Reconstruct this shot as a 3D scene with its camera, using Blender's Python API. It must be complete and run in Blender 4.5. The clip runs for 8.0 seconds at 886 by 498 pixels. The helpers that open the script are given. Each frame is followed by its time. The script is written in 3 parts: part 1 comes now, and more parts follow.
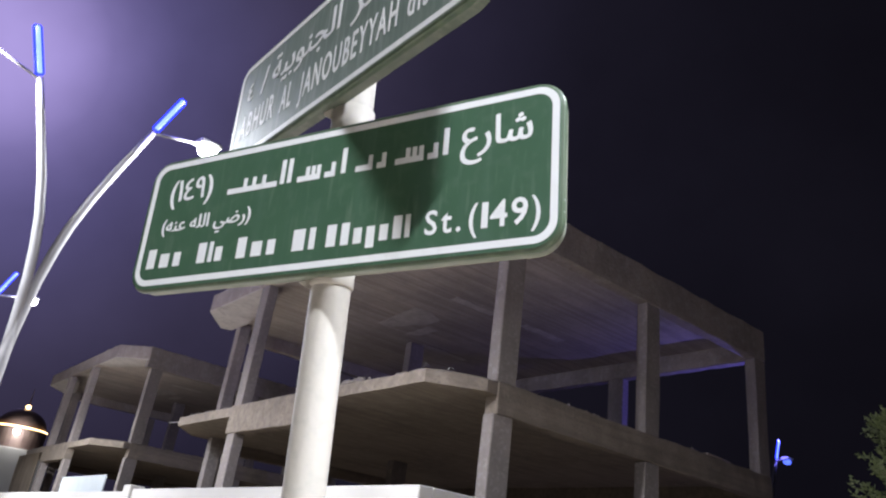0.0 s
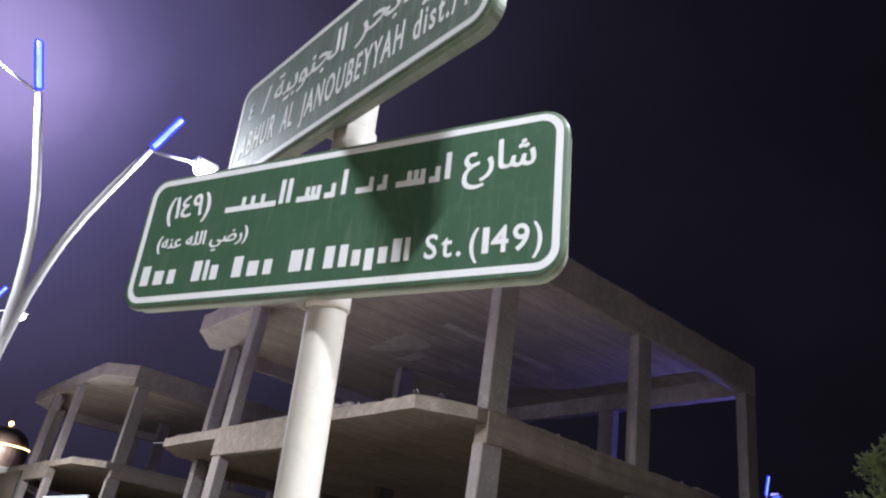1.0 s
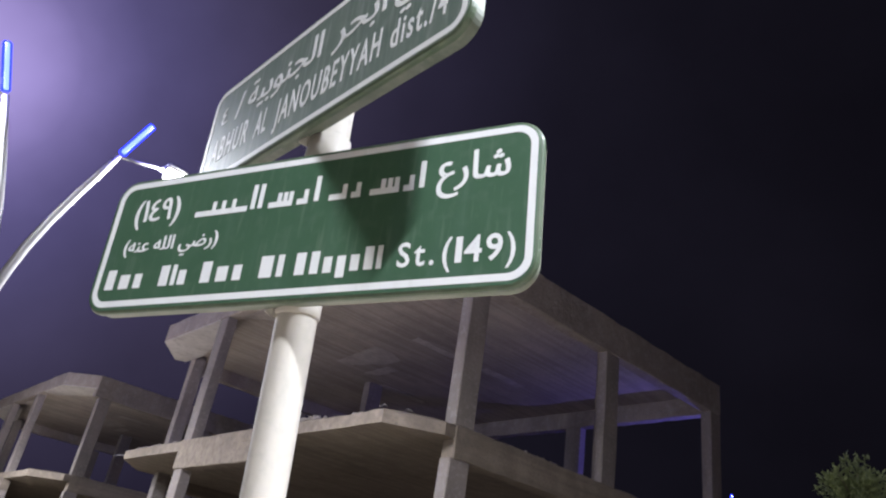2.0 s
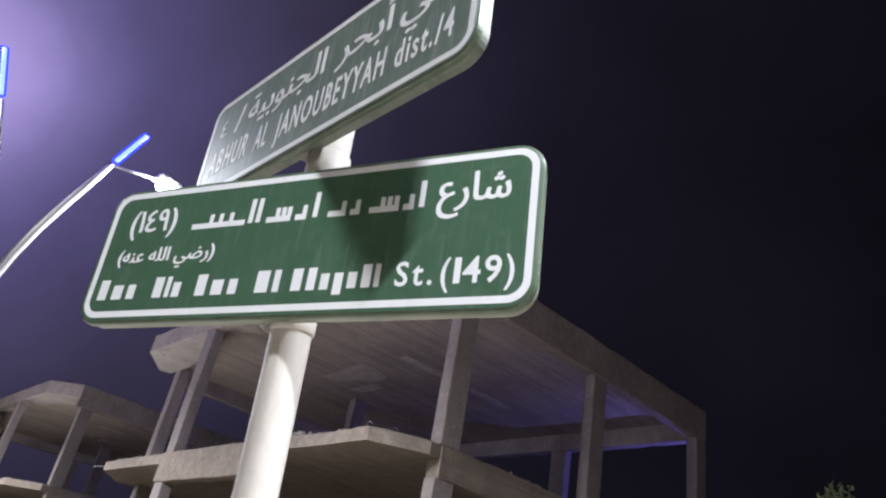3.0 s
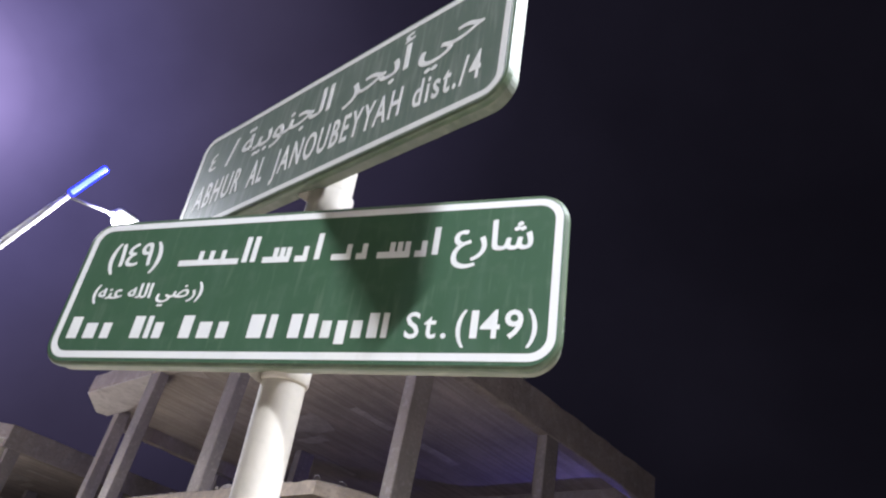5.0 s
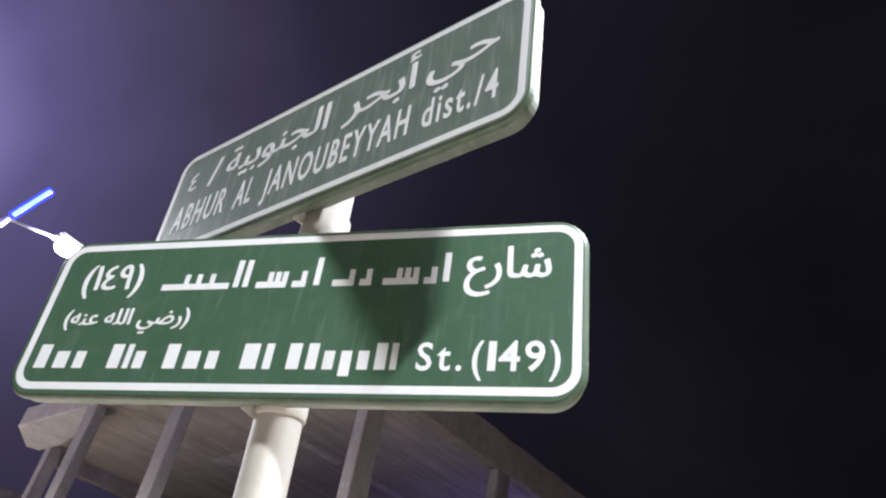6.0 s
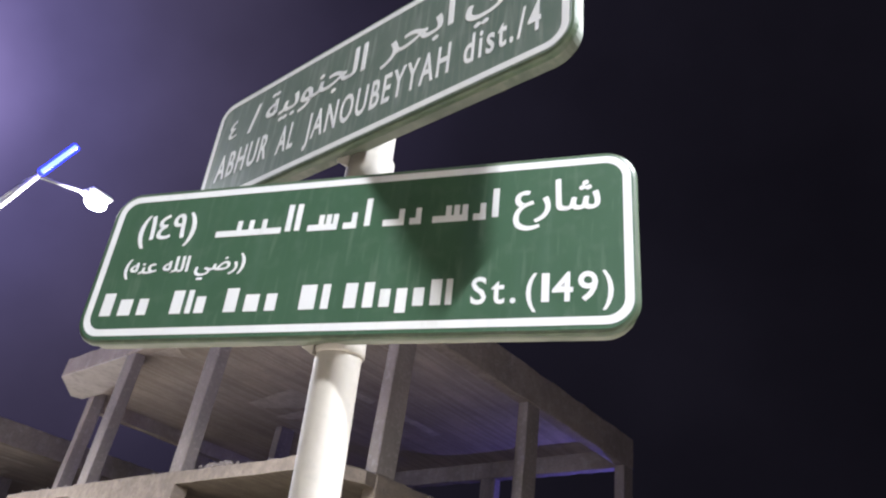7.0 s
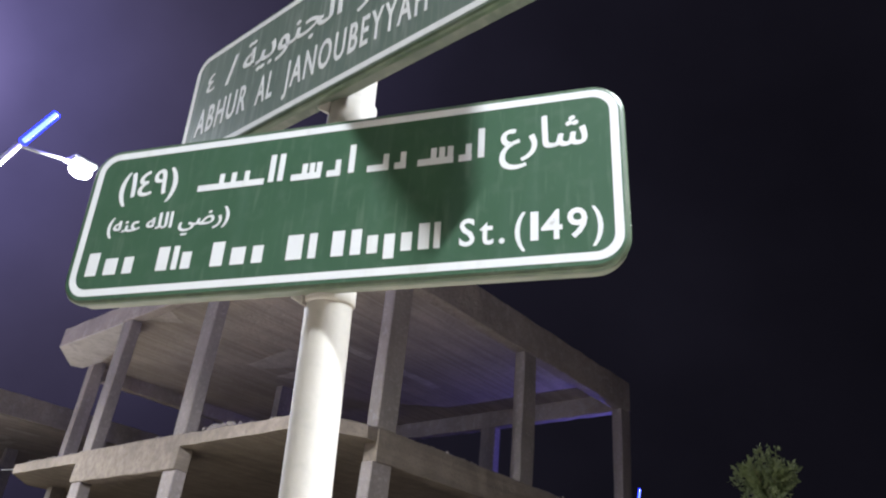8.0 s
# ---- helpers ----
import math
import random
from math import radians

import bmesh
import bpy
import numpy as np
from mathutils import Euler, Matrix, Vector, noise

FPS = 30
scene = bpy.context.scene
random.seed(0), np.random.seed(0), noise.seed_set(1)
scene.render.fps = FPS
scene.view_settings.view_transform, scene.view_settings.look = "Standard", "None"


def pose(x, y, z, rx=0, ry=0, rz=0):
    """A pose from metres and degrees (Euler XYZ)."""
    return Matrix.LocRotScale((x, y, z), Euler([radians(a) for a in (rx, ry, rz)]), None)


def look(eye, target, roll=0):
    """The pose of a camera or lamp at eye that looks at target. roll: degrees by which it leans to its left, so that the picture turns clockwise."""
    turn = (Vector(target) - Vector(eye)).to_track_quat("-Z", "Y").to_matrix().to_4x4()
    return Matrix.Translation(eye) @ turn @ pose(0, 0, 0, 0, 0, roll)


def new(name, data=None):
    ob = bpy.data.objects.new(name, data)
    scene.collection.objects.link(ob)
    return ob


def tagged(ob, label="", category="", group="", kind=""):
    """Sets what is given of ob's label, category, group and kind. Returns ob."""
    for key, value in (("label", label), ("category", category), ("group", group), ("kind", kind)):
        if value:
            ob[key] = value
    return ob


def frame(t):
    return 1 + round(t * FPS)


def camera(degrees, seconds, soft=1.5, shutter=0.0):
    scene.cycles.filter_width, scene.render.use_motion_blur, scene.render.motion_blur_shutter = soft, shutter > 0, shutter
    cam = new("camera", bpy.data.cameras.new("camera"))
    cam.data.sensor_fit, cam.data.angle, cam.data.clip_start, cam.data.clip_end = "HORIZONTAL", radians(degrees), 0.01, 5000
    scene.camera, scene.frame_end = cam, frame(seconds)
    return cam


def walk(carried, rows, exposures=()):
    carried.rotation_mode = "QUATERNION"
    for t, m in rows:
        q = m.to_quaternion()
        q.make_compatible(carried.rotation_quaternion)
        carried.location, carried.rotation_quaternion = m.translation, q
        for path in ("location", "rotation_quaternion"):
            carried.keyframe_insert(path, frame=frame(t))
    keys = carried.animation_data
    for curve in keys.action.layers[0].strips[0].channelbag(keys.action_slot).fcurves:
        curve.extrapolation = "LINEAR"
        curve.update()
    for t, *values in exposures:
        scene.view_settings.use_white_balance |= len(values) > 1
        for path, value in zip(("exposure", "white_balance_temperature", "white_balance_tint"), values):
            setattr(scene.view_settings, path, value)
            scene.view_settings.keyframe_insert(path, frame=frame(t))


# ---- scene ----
# ---- camera ----
cam = camera(62.00, 8.0, soft=2.2)
PATH = [
    (0, look((0.8172, -1.1823, 1.6120), (-0.1055, 0.3913, 2.4319), 7.96)),
    (0.5, look((0.8127, -1.1750, 1.6134), (-0.0858, 0.3935, 2.4694), 8.21)),
    (1, look((0.8008, -1.1757, 1.6140), (-0.0994, 0.3754, 2.4992), 9.43)),
    (1.5, look((0.7979, -1.1783, 1.6112), (-0.0702, 0.3699, 2.5330), 9.51)),
    (2, look((0.7947, -1.1679, 1.6070), (-0.0321, 0.3966, 2.5391), 9.60)),
    (2.2, look((0.7938, -1.1666, 1.6122), (-0.0223, 0.3948, 2.5545), 9.84)),
    (3.3, look((0.7743, -1.1765, 1.6033), (-0.0248, 0.3629, 2.5990), 11.67)),
    (3.5, look((0.7701, -1.1777, 1.5991), (-0.0398, 0.3493, 2.6053), 12.57)),
    (4, look((0.7589, -1.1800, 1.5986), (0.0113, 0.3611, 2.6311), 12.43)),
    (4.5, look((0.7269, -1.1716, 1.6117), (-0.0084, 0.3649, 2.6598), 12.52)),
    (4.7, look((0.7027, -1.1626, 1.6198), (-0.0156, 0.3678, 2.6886), 12.24)),
    (5.8, look((0.5534, -1.1136, 1.6390), (-0.0014, 0.3606, 2.8715), 12.17)),
    (6, look((0.5411, -1.1175, 1.6415), (-0.0018, 0.3799, 2.8511), 10.85)),
    (6.5, look((0.5129, -1.1346, 1.6216), (-0.0438, 0.4151, 2.7569), 10.13)),
    (7, look((0.5035, -1.1407, 1.6203), (-0.1005, 0.4379, 2.6894), 9.08)),
    (7.5, look((0.5009, -1.1233, 1.6175), (-0.0849, 0.4980, 2.6314), 7.65)),
    (8, look((0.5047, -1.1155, 1.6143), (-0.0863, 0.5322, 2.5816), 6.02)),
]
walk(cam, PATH, [(0.0, 0.16, 6060, 10), (3.5, 0.22, 6060, 11), (4.5, 0.27, 6100, 11), (6.0, 0.47, 6150, 10), (7.0, 0.52, 6200, 10), (8.0, 0.45, 6060, 7)])

# ---- world and lights ----
HEAD_WATTS = 400.0
GLOBE_WATTS = 95.0
TUBE_WATTS = 70.0
TUBE_GLOW = 4.6

world = bpy.data.worlds.new("night_sky")
scene.world = world
world.use_nodes = True
wn, wl = world.node_tree.nodes, world.node_tree.links
wn.clear()
w_out, w_bg, w_ramp = wn.new("ShaderNodeOutputWorld"), wn.new("ShaderNodeBackground"), wn.new("ShaderNodeValToRGB")
w_co, w_dot = wn.new("ShaderNodeTexCoord"), wn.new("ShaderNodeVectorMath")
w_dot.operation = "DOT_PRODUCT"
w_dot.inputs[1].default_value = Vector((-0.809, 0.323, 0.491)).normalized()
wl.new(w_co.outputs["Generated"], w_dot.inputs[0])
wl.new(w_dot.outputs["Value"], w_ramp.inputs["Fac"])
# Lilac glow towards the upper left: lens glare put into the sky colour.
els = w_ramp.color_ramp.elements
els[0].position, els[0].color = 0.40, (0.0036, 0.0031, 0.0049, 1)
els[1].position, els[1].color = 1.0, (0.42, 0.325, 0.65, 1)
els.new(0.993).color = (0.165, 0.132, 0.305, 1)
els.new(0.98).color = (0.086, 0.072, 0.172, 1)
els.new(0.955).color = (0.054, 0.044, 0.092, 1)
els.new(0.92).color = (0.035, 0.0285, 0.054, 1)
els.new(0.86).color = (0.0155, 0.0127, 0.0255, 1)
els.new(0.74).color = (0.0074, 0.0064, 0.0107, 1)
w_ramp.color_ramp.interpolation = "B_SPLINE"
w_noise, w_map, w_mul = wn.new("ShaderNodeTexNoise"), wn.new("ShaderNodeMapRange"), wn.new("ShaderNodeVectorMath")
w_noise.inputs["Scale"].default_value, w_noise.inputs["Detail"].default_value = 3.5, 5
w_map.inputs["From Min"].default_value, w_map.inputs["From Max"].default_value = 0.3, 0.7
w_map.inputs["To Min"].default_value, w_map.inputs["To Max"].default_value = 0.8, 1.2
w_mul.operation = "SCALE"
wl.new(w_co.outputs["Generated"], w_noise.inputs["Vector"])
wl.new(w_noise.outputs["Fac"], w_map.inputs["Value"])
wl.new(w_ramp.outputs["Color"], w_mul.inputs[0])
wl.new(w_map.outputs["Result"], w_mul.inputs["Scale"])
wl.new(w_mul.outputs["Vector"], w_bg.inputs["Color"])
w_bg.inputs["Strength"].default_value = 1.0
wl.new(w_bg.outputs[0], w_out.inputs["Surface"])


# ---- materials ----
def material(name, base, rough=0.6, metal=0.0, spots=(), bump=0.0, bump_scale=40.0, streaks=None, per_object=0.0):
    """Principled material. spots: (scale, detail, low, high, colour, amount) layers of noise over the base colour.
    streaks: (scale vector, low, high, colour, amount): noise stretched along an axis."""
    m = bpy.data.materials.new(name)
    m.use_nodes = True
    n, l = m.node_tree.nodes, m.node_tree.links
    p = n["Principled BSDF"]
    p.inputs["Roughness"].default_value, p.inputs["Metallic"].default_value = rough, metal
    co = n.new("ShaderNodeTexCoord")
    last = None
    layers = [((s, s, s), d, a, b, c, k) for s, d, a, b, c, k in spots]
    for sv, a, b, c, k in streaks or ():
        layers.append((sv, 4, a, b, c, k))
    for sv, d, a, b, c, k in layers:
        mp, tex, ramp, mix = n.new("ShaderNodeMapping"), n.new("ShaderNodeTexNoise"), n.new("ShaderNodeMapRange"), n.new("ShaderNodeMix")
        mp.inputs["Scale"].default_value = sv
        tex.inputs["Scale"].default_value, tex.inputs["Detail"].default_value = 1.0, d
        ramp.inputs["From Min"].default_value, ramp.inputs["From Max"].default_value = a, b
        ramp.inputs["To Max"].default_value = k
        mix.data_type = "RGBA"
        l.new(co.outputs["Object"], mp.inputs["Vector"])
        l.new(mp.outputs["Vector"], tex.inputs["Vector"])
        l.new(tex.outputs["Fac"], ramp.inputs["Value"])
        l.new(ramp.outputs["Result"], mix.inputs["Factor"])
        if last is None:
            mix.inputs["A"].default_value = (*base, 1)
        else:
            l.new(last, mix.inputs["A"])
        mix.inputs["B"].default_value = (*c, 1)
        last = mix.outputs["Result"]
    if per_object:
        info, rng, hsv = n.new("ShaderNodeObjectInfo"), n.new("ShaderNodeMapRange"), n.new("ShaderNodeHueSaturation")
        rng.inputs["To Min"].default_value, rng.inputs["To Max"].default_value = 1 - per_object, 1 + per_object
        l.new(info.outputs["Random"], rng.inputs["Value"])
        l.new(rng.outputs["Result"], hsv.inputs["Value"])
        if last is None:
            hsv.inputs["Color"].default_value = (*base, 1)
        else:
            l.new(last, hsv.inputs["Color"])
        last = hsv.outputs["Color"]
    if last is None:
        p.inputs["Base Color"].default_value = (*base, 1)
    else:
        l.new(last, p.inputs["Base Color"])
    if bump:
        tex, bp = n.new("ShaderNodeTexNoise"), n.new("ShaderNodeBump")
        tex.inputs["Scale"].default_value, tex.inputs["Detail"].default_value = bump_scale, 6
        bp.inputs["Strength"].default_value, bp.inputs["Distance"].default_value = bump, 0.02
        l.new(co.outputs["Object"], tex.inputs["Vector"])
        l.new(tex.outputs["Fac"], bp.inputs["Height"])
        l.new(bp.outputs["Normal"], p.inputs["Normal"])
    return m


def glowing(name, colour, strength, base=(0.8, 0.8, 0.8)):
    m = bpy.data.materials.new(name)
    m.use_nodes = True
    p = m.node_tree.nodes["Principled BSDF"]
    p.inputs["Base Color"].default_value = (*base, 1)
    p.inputs["Emission Color"].default_value = (*colour, 1)
    p.inputs["Emission Strength"].default_value = strength
    return m


CONCRETE = material("raw_concrete", (0.52, 0.45, 0.395), 0.9,
                    spots=[(0.7, 6, 0.42, 0.66, (0.34, 0.295, 0.26), 0.8), (3.0, 6, 0.45, 0.62, (0.40, 0.355, 0.315), 0.6), (9, 6, 0.5, 0.72, (0.52, 0.475, 0.43), 0.5), (38, 4, 0.55, 0.72, (0.22, 0.19, 0.165), 0.5)],
                    streaks=[((0.35, 9.0, 9.0), 0.44, 0.60, (0.20, 0.165, 0.14), 0.36), ((0.8, 17.0, 17.0), 0.54, 0.68, (0.55, 0.49, 0.43), 0.28)], bump=0.8, bump_scale=11, per_object=0.06)
CONCRETE_BEAM = material("stained_beam_concrete", (0.36, 0.305, 0.26), 0.92,
                         spots=[(0.9, 5, 0.42, 0.68, (0.25, 0.215, 0.19), 0.8), (5, 6, 0.48, 0.7, (0.45, 0.40, 0.35), 0.6), (22, 5, 0.52, 0.7, (0.23, 0.20, 0.17), 0.7)],
                         streaks=[((9, 9, 0.8), 0.55, 0.7, (0.22, 0.19, 0.16), 0.4)], bump=0.9, bump_scale=14, per_object=0.05)
CONCRETE_FLOOR = material("brown_floor_concrete", (0.27, 0.222, 0.168), 0.92,
                          spots=[(0.8, 6, 0.40, 0.66, (0.18, 0.148, 0.112), 0.8), (4.0, 6, 0.46, 0.66, (0.33, 0.275, 0.21), 0.6), (26, 5, 0.52, 0.7, (0.16, 0.132, 0.10), 0.6)],
                          streaks=[((0.35, 9.0, 9.0), 0.44, 0.62, (0.14, 0.112, 0.085), 0.4)], bump=0.5, bump_scale=16, per_object=0.05)
CONCRETE_PALE = material("patched_concrete", (0.58, 0.54, 0.50), 0.9, spots=[(1.1, 6, 0.42, 0.66, (0.42, 0.385, 0.35), 0.75), (6.0, 6, 0.48, 0.68, (0.36, 0.33, 0.30), 0.6)], bump=0.5, bump_scale=18)
PATCH = material("soffit_pale_area", (0.62, 0.575, 0.53), 0.9, spots=[(2.3, 5, 0.42, 0.66, (0.44, 0.40, 0.36), 0.8), (11, 5, 0.48, 0.7, (0.36, 0.33, 0.30), 0.6)], bump=0.4, bump_scale=18)
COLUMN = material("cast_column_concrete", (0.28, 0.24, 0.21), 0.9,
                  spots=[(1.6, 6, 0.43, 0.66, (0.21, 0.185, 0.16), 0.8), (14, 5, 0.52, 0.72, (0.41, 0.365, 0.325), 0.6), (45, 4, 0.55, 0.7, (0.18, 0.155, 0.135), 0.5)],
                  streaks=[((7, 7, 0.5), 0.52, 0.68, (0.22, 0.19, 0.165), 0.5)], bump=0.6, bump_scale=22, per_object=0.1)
RENDERED = material("white_render", (0.44, 0.425, 0.39), 0.85,
                    spots=[(1.2, 5, 0.45, 0.72, (0.40, 0.38, 0.345), 0.6), (25, 4, 0.5, 0.8, (0.44, 0.425, 0.39), 0.5)], bump=0.2, bump_scale=60)
EARTH = material("sandy_paved_ground", (0.50, 0.435, 0.35), 0.95,
                 spots=[(0.25, 5, 0.4, 0.7, (0.26, 0.235, 0.205), 0.8), (9, 6, 0.45, 0.75, (0.28, 0.25, 0.215), 0.5)], bump=0.4, bump_scale=20)
POLE_PAINT = material("white_pole_paint", (0.45, 0.42, 0.37), 0.6,
                      spots=[(38, 5, 0.52, 0.70, (0.37, 0.355, 0.315), 0.6), (7, 4, 0.5, 0.75, (0.40, 0.385, 0.34), 0.5)],
                      streaks=[((45, 45, 3.0), 0.56, 0.75, (0.41, 0.39, 0.34), 0.5)], bump=0.05, bump_scale=60)
GREEN = material("green_sheeting", (0.047, 0.099, 0.058), 0.38,
                 spots=[(9, 4, 0.42, 0.75, (0.054, 0.11, 0.066), 0.8), (34, 5, 0.52, 0.72, (0.082, 0.130, 0.090), 0.45)],
                 streaks=[((75, 75, 9.0), 0.56, 0.74, (0.125, 0.175, 0.13), 0.5), ((16, 16, 2.4), 0.52, 0.75, (0.066, 0.122, 0.082), 0.7)], bump=0.02, bump_scale=25)
# Dusty green; its base is also lifted to carry the lamp's glare haze.
GREEN_HAZED = material("dusty_hazed_green_sheeting", (0.106, 0.146, 0.120), 0.42,
                       spots=[(7, 4, 0.4, 0.75, (0.124, 0.164, 0.138), 0.8), (40, 5, 0.5, 0.72, (0.15, 0.18, 0.155), 0.4)],
                       streaks=[((85, 85, 7.5), 0.50, 0.68, (0.23, 0.26, 0.235), 0.7), ((18, 18, 2.0), 0.5, 0.72, (0.145, 0.18, 0.155), 0.7)], bump=0.02, bump_scale=25)
GREEN_RIM = material("green_panel_rim", (0.062, 0.092, 0.055), 0.35,
                     spots=[(12, 4, 0.45, 0.75, (0.12, 0.14, 0.10), 0.7)], streaks=[((40, 40, 6), 0.5, 0.75, (0.13, 0.16, 0.10), 0.5)])
WHITE = material("white_sheeting", (0.70, 0.71, 0.71), 0.4, spots=[(25, 4, 0.5, 0.8, (0.68, 0.68, 0.66), 0.5)],
                 streaks=[((60, 60, 5), 0.58, 0.78, (0.55, 0.56, 0.53), 0.5)])
ALUMINIUM = material("dull_aluminium", (0.25, 0.26, 0.215), 0.6, 0.2, spots=[(9, 4, 0.42, 0.65, (0.15, 0.17, 0.13), 0.85), (40, 4, 0.5, 0.7, (0.22, 0.22, 0.18), 0.6)])
# Darker, greener tray for the upper panel.
TRAY_OLIVE = material("dark_green_tray", (0.15, 0.165, 0.135), 0.55, 0.1, spots=[(9, 4, 0.42, 0.65, (0.085, 0.105, 0.075), 0.85), (40, 4, 0.5, 0.7, (0.22, 0.22, 0.18), 0.6)])
STEEL = material("galvanised_steel", (0.35, 0.34, 0.33), 0.5, 0.7, spots=[(20, 4, 0.45, 0.75, (0.22, 0.2, 0.18), 0.7)])
LAMP_PAINT = material("white_lamp_post_paint", (0.34, 0.33, 0.33), 0.5, spots=[(5, 4, 0.45, 0.75, (0.26, 0.25, 0.25), 0.6)])
# Near-black colour stands in for the far post lying unlit at night.
LAMP_UNLIT = material("shaded_lamp_post_paint", (0.03, 0.03, 0.032), 0.5, spots=[(5, 4, 0.45, 0.75, (0.02, 0.02, 0.02), 0.6)])
LAMP_SHELL = material("grey_lamp_shell", (0.4, 0.4, 0.42), 0.5, 0.2)
LENS_GLOW = glowing("lamp_lens", (1.0, 0.96, 0.9), 60.0)
LENS_DULL = glowing("dim_lamp_lens", (0.10, 0.16, 1.0), 1.6, (0.1, 0.1, 0.15))
BLUE_GLOW = glowing("blue_halo_fin", (0.022, 0.035, 1.0), 2.6, (0.02, 0.025, 0.10))
CORE_GLOW = glowing("blue_tube", (0.105, 0.15, 1.0), TUBE_GLOW, (0.05, 0.06, 0.12))
LEAF = material("tree_leaf", (0.125, 0.145, 0.055), 0.6, spots=[(3, 3, 0.4, 0.7, (0.12, 0.14, 0.06), 0.8)])
leaf_nodes, leaf_links = LEAF.node_tree.nodes, LEAF.node_tree.links
thin, both = leaf_nodes.new("ShaderNodeBsdfTranslucent"), leaf_nodes.new("ShaderNodeMixShader")
thin.inputs["Color"].default_value, both.inputs["Fac"].default_value = (0.13, 0.17, 0.05, 1), 0.4
leaf_links.new(leaf_nodes["Principled BSDF"].outputs[0], both.inputs[1])
leaf_links.new(thin.outputs[0], both.inputs[2])
leaf_links.new(both.outputs[0], leaf_nodes["Material Output"].inputs["Surface"])
BARK = material("tree_bark", (0.14, 0.10, 0.07), 0.95, spots=[(6, 4, 0.4, 0.7, (0.08, 0.06, 0.045), 0.8)], bump=0.5)
DOME_METAL = material("brown_dome_cladding", (0.15, 0.10, 0.085), 0.5, 0.1, spots=[(2, 4, 0.4, 0.7, (0.21, 0.15, 0.12), 0.7)])
WARM_GLOW = glowing("warm_rim_light", (1.0, 0.62, 0.25), 6.0)


# ---- helpers for meshes ----
def finish(name, bm, mat, smooth=False):
    bmesh.ops.recalc_face_normals(bm, faces=bm.faces)
    me = bpy.data.meshes.new(name)
    bm.to_mesh(me)
    bm.free()
    if smooth:
        for f in me.polygons:
            f.use_smooth = True
    me.materials.append(mat)
    return me


def part(name, bm, mat, parent, label="", smooth=False):
    ob = new(name, finish(name, bm, mat, smooth))
    ob.parent = parent
    if label:
        ob["label"] = label
    return ob


def thing(name, m, label, category, group="", kind=""):
    ob = new(name)
    ob.matrix_basis = m
    return tagged(ob, label, category, group, kind)


def box(x0, x1, y0, y1, z0, z1, bevel=0.0, seg=1, rough=0.0):
    bm = bmesh.new()
    bmesh.ops.create_cube(bm, size=1, matrix=Matrix.LocRotScale(((x0 + x1) / 2, (y0 + y1) / 2, (z0 + z1) / 2), None, (x1 - x0, y1 - y0, z1 - z0)))
    if rough:
        for v in bm.verts:
            v.co += Vector([random.uniform(-rough, rough) for _ in range(3)])
    if bevel:
        bmesh.ops.bevel(bm, geom=bm.edges[:], offset=bevel, segments=seg, affect="EDGES")
    return bm


def prism(outline, z0, z1, bevel=0.0):
    """A slab over a plan outline (x, y), counter-clockwise."""
    bm = bmesh.new()
    low = [bm.verts.new((x, y, z0)) for x, y in outline]
    top = [bm.verts.new((x, y, z1)) for x, y in outline]
    bm.faces.new(top)
    bm.faces.new(low[::-1])
    for i in range(len(outline)):
        j = (i + 1) % len(outline)
        bm.faces.new((low[i], low[j], top[j], top[i]))
    if bevel:
        bmesh.ops.bevel(bm, geom=bm.edges[:], offset=bevel, segments=1, affect="EDGES")
    return bm


def tube(points, radii, sides=16, cap=True):
    """A round bar through points, with a radius at each."""
    bm = bmesh.new()
    pts = [Vector(p) for p in points]
    rings = []
    ref = Vector((0.13, 0.97, 0.2))
    for i, p in enumerate(pts):
        d = (pts[min(i + 1, len(pts) - 1)] - pts[max(i - 1, 0)]).normalized()
        a = d.cross(ref).normalized()
        b = d.cross(a)
        rings.append([bm.verts.new(p + radii[i] * (math.cos(k) * a + math.sin(k) * b)) for k in (2 * math.pi * j / sides for j in range(sides))])
    for r, q in zip(rings, rings[1:]):
        for j in range(sides):
            bm.faces.new((r[j], r[(j + 1) % sides], q[(j + 1) % sides], q[j]))
    if cap:
        bm.faces.new(rings[0][::-1])
        bm.faces.new(rings[-1])
    return bm


def round_rect(hw, hh, r, seg=8):
    out = []
    for cx, cz, a0 in ((hw - r, hh - r, 0), (-hw + r, hh - r, 90), (-hw + r, -hh + r, 180), (hw - r, -hh + r, 270)):
        for i in range(seg + 1):
            a = radians(a0 + 90 * i / seg)
            out.append((cx + r * math.cos(a), cz + r * math.sin(a)))
    return out


def loft(sections):
    """Skin over loops of the same count, closed at both ends; each section is (outline, y)."""
    bm = bmesh.new()
    loops = [[bm.verts.new((x, y, z)) for x, z in outline] for outline, y in sections]
    n = len(loops[0])
    for a, b in zip(loops, loops[1:]):
        for i in range(n):
            bm.faces.new((a[i], a[(i + 1) % n], b[(i + 1) % n], b[i]))
    bm.faces.new(loops[0])
    bm.faces.new(loops[-1][::-1])
    return bm


# ---- ground ----
bm = bmesh.new()
bmesh.ops.create_grid(bm, x_segments=8, y_segments=8, size=1500)
ground = new("ground", finish("ground", bm, EARTH))
tagged(ground, "sandy paved ground under the night street", "ground", kind="structure")

# ---- the two unfinished villas ----
SOIL = material("sandy_site_soil", (0.26, 0.215, 0.165), 0.95, spots=[(0.5, 5, 0.4, 0.7, (0.22, 0.18, 0.135), 0.8), (8, 5, 0.5, 0.7, (0.36, 0.31, 0.24), 0.5)], bump=0.5)
AT = (0.803, -1.1575)
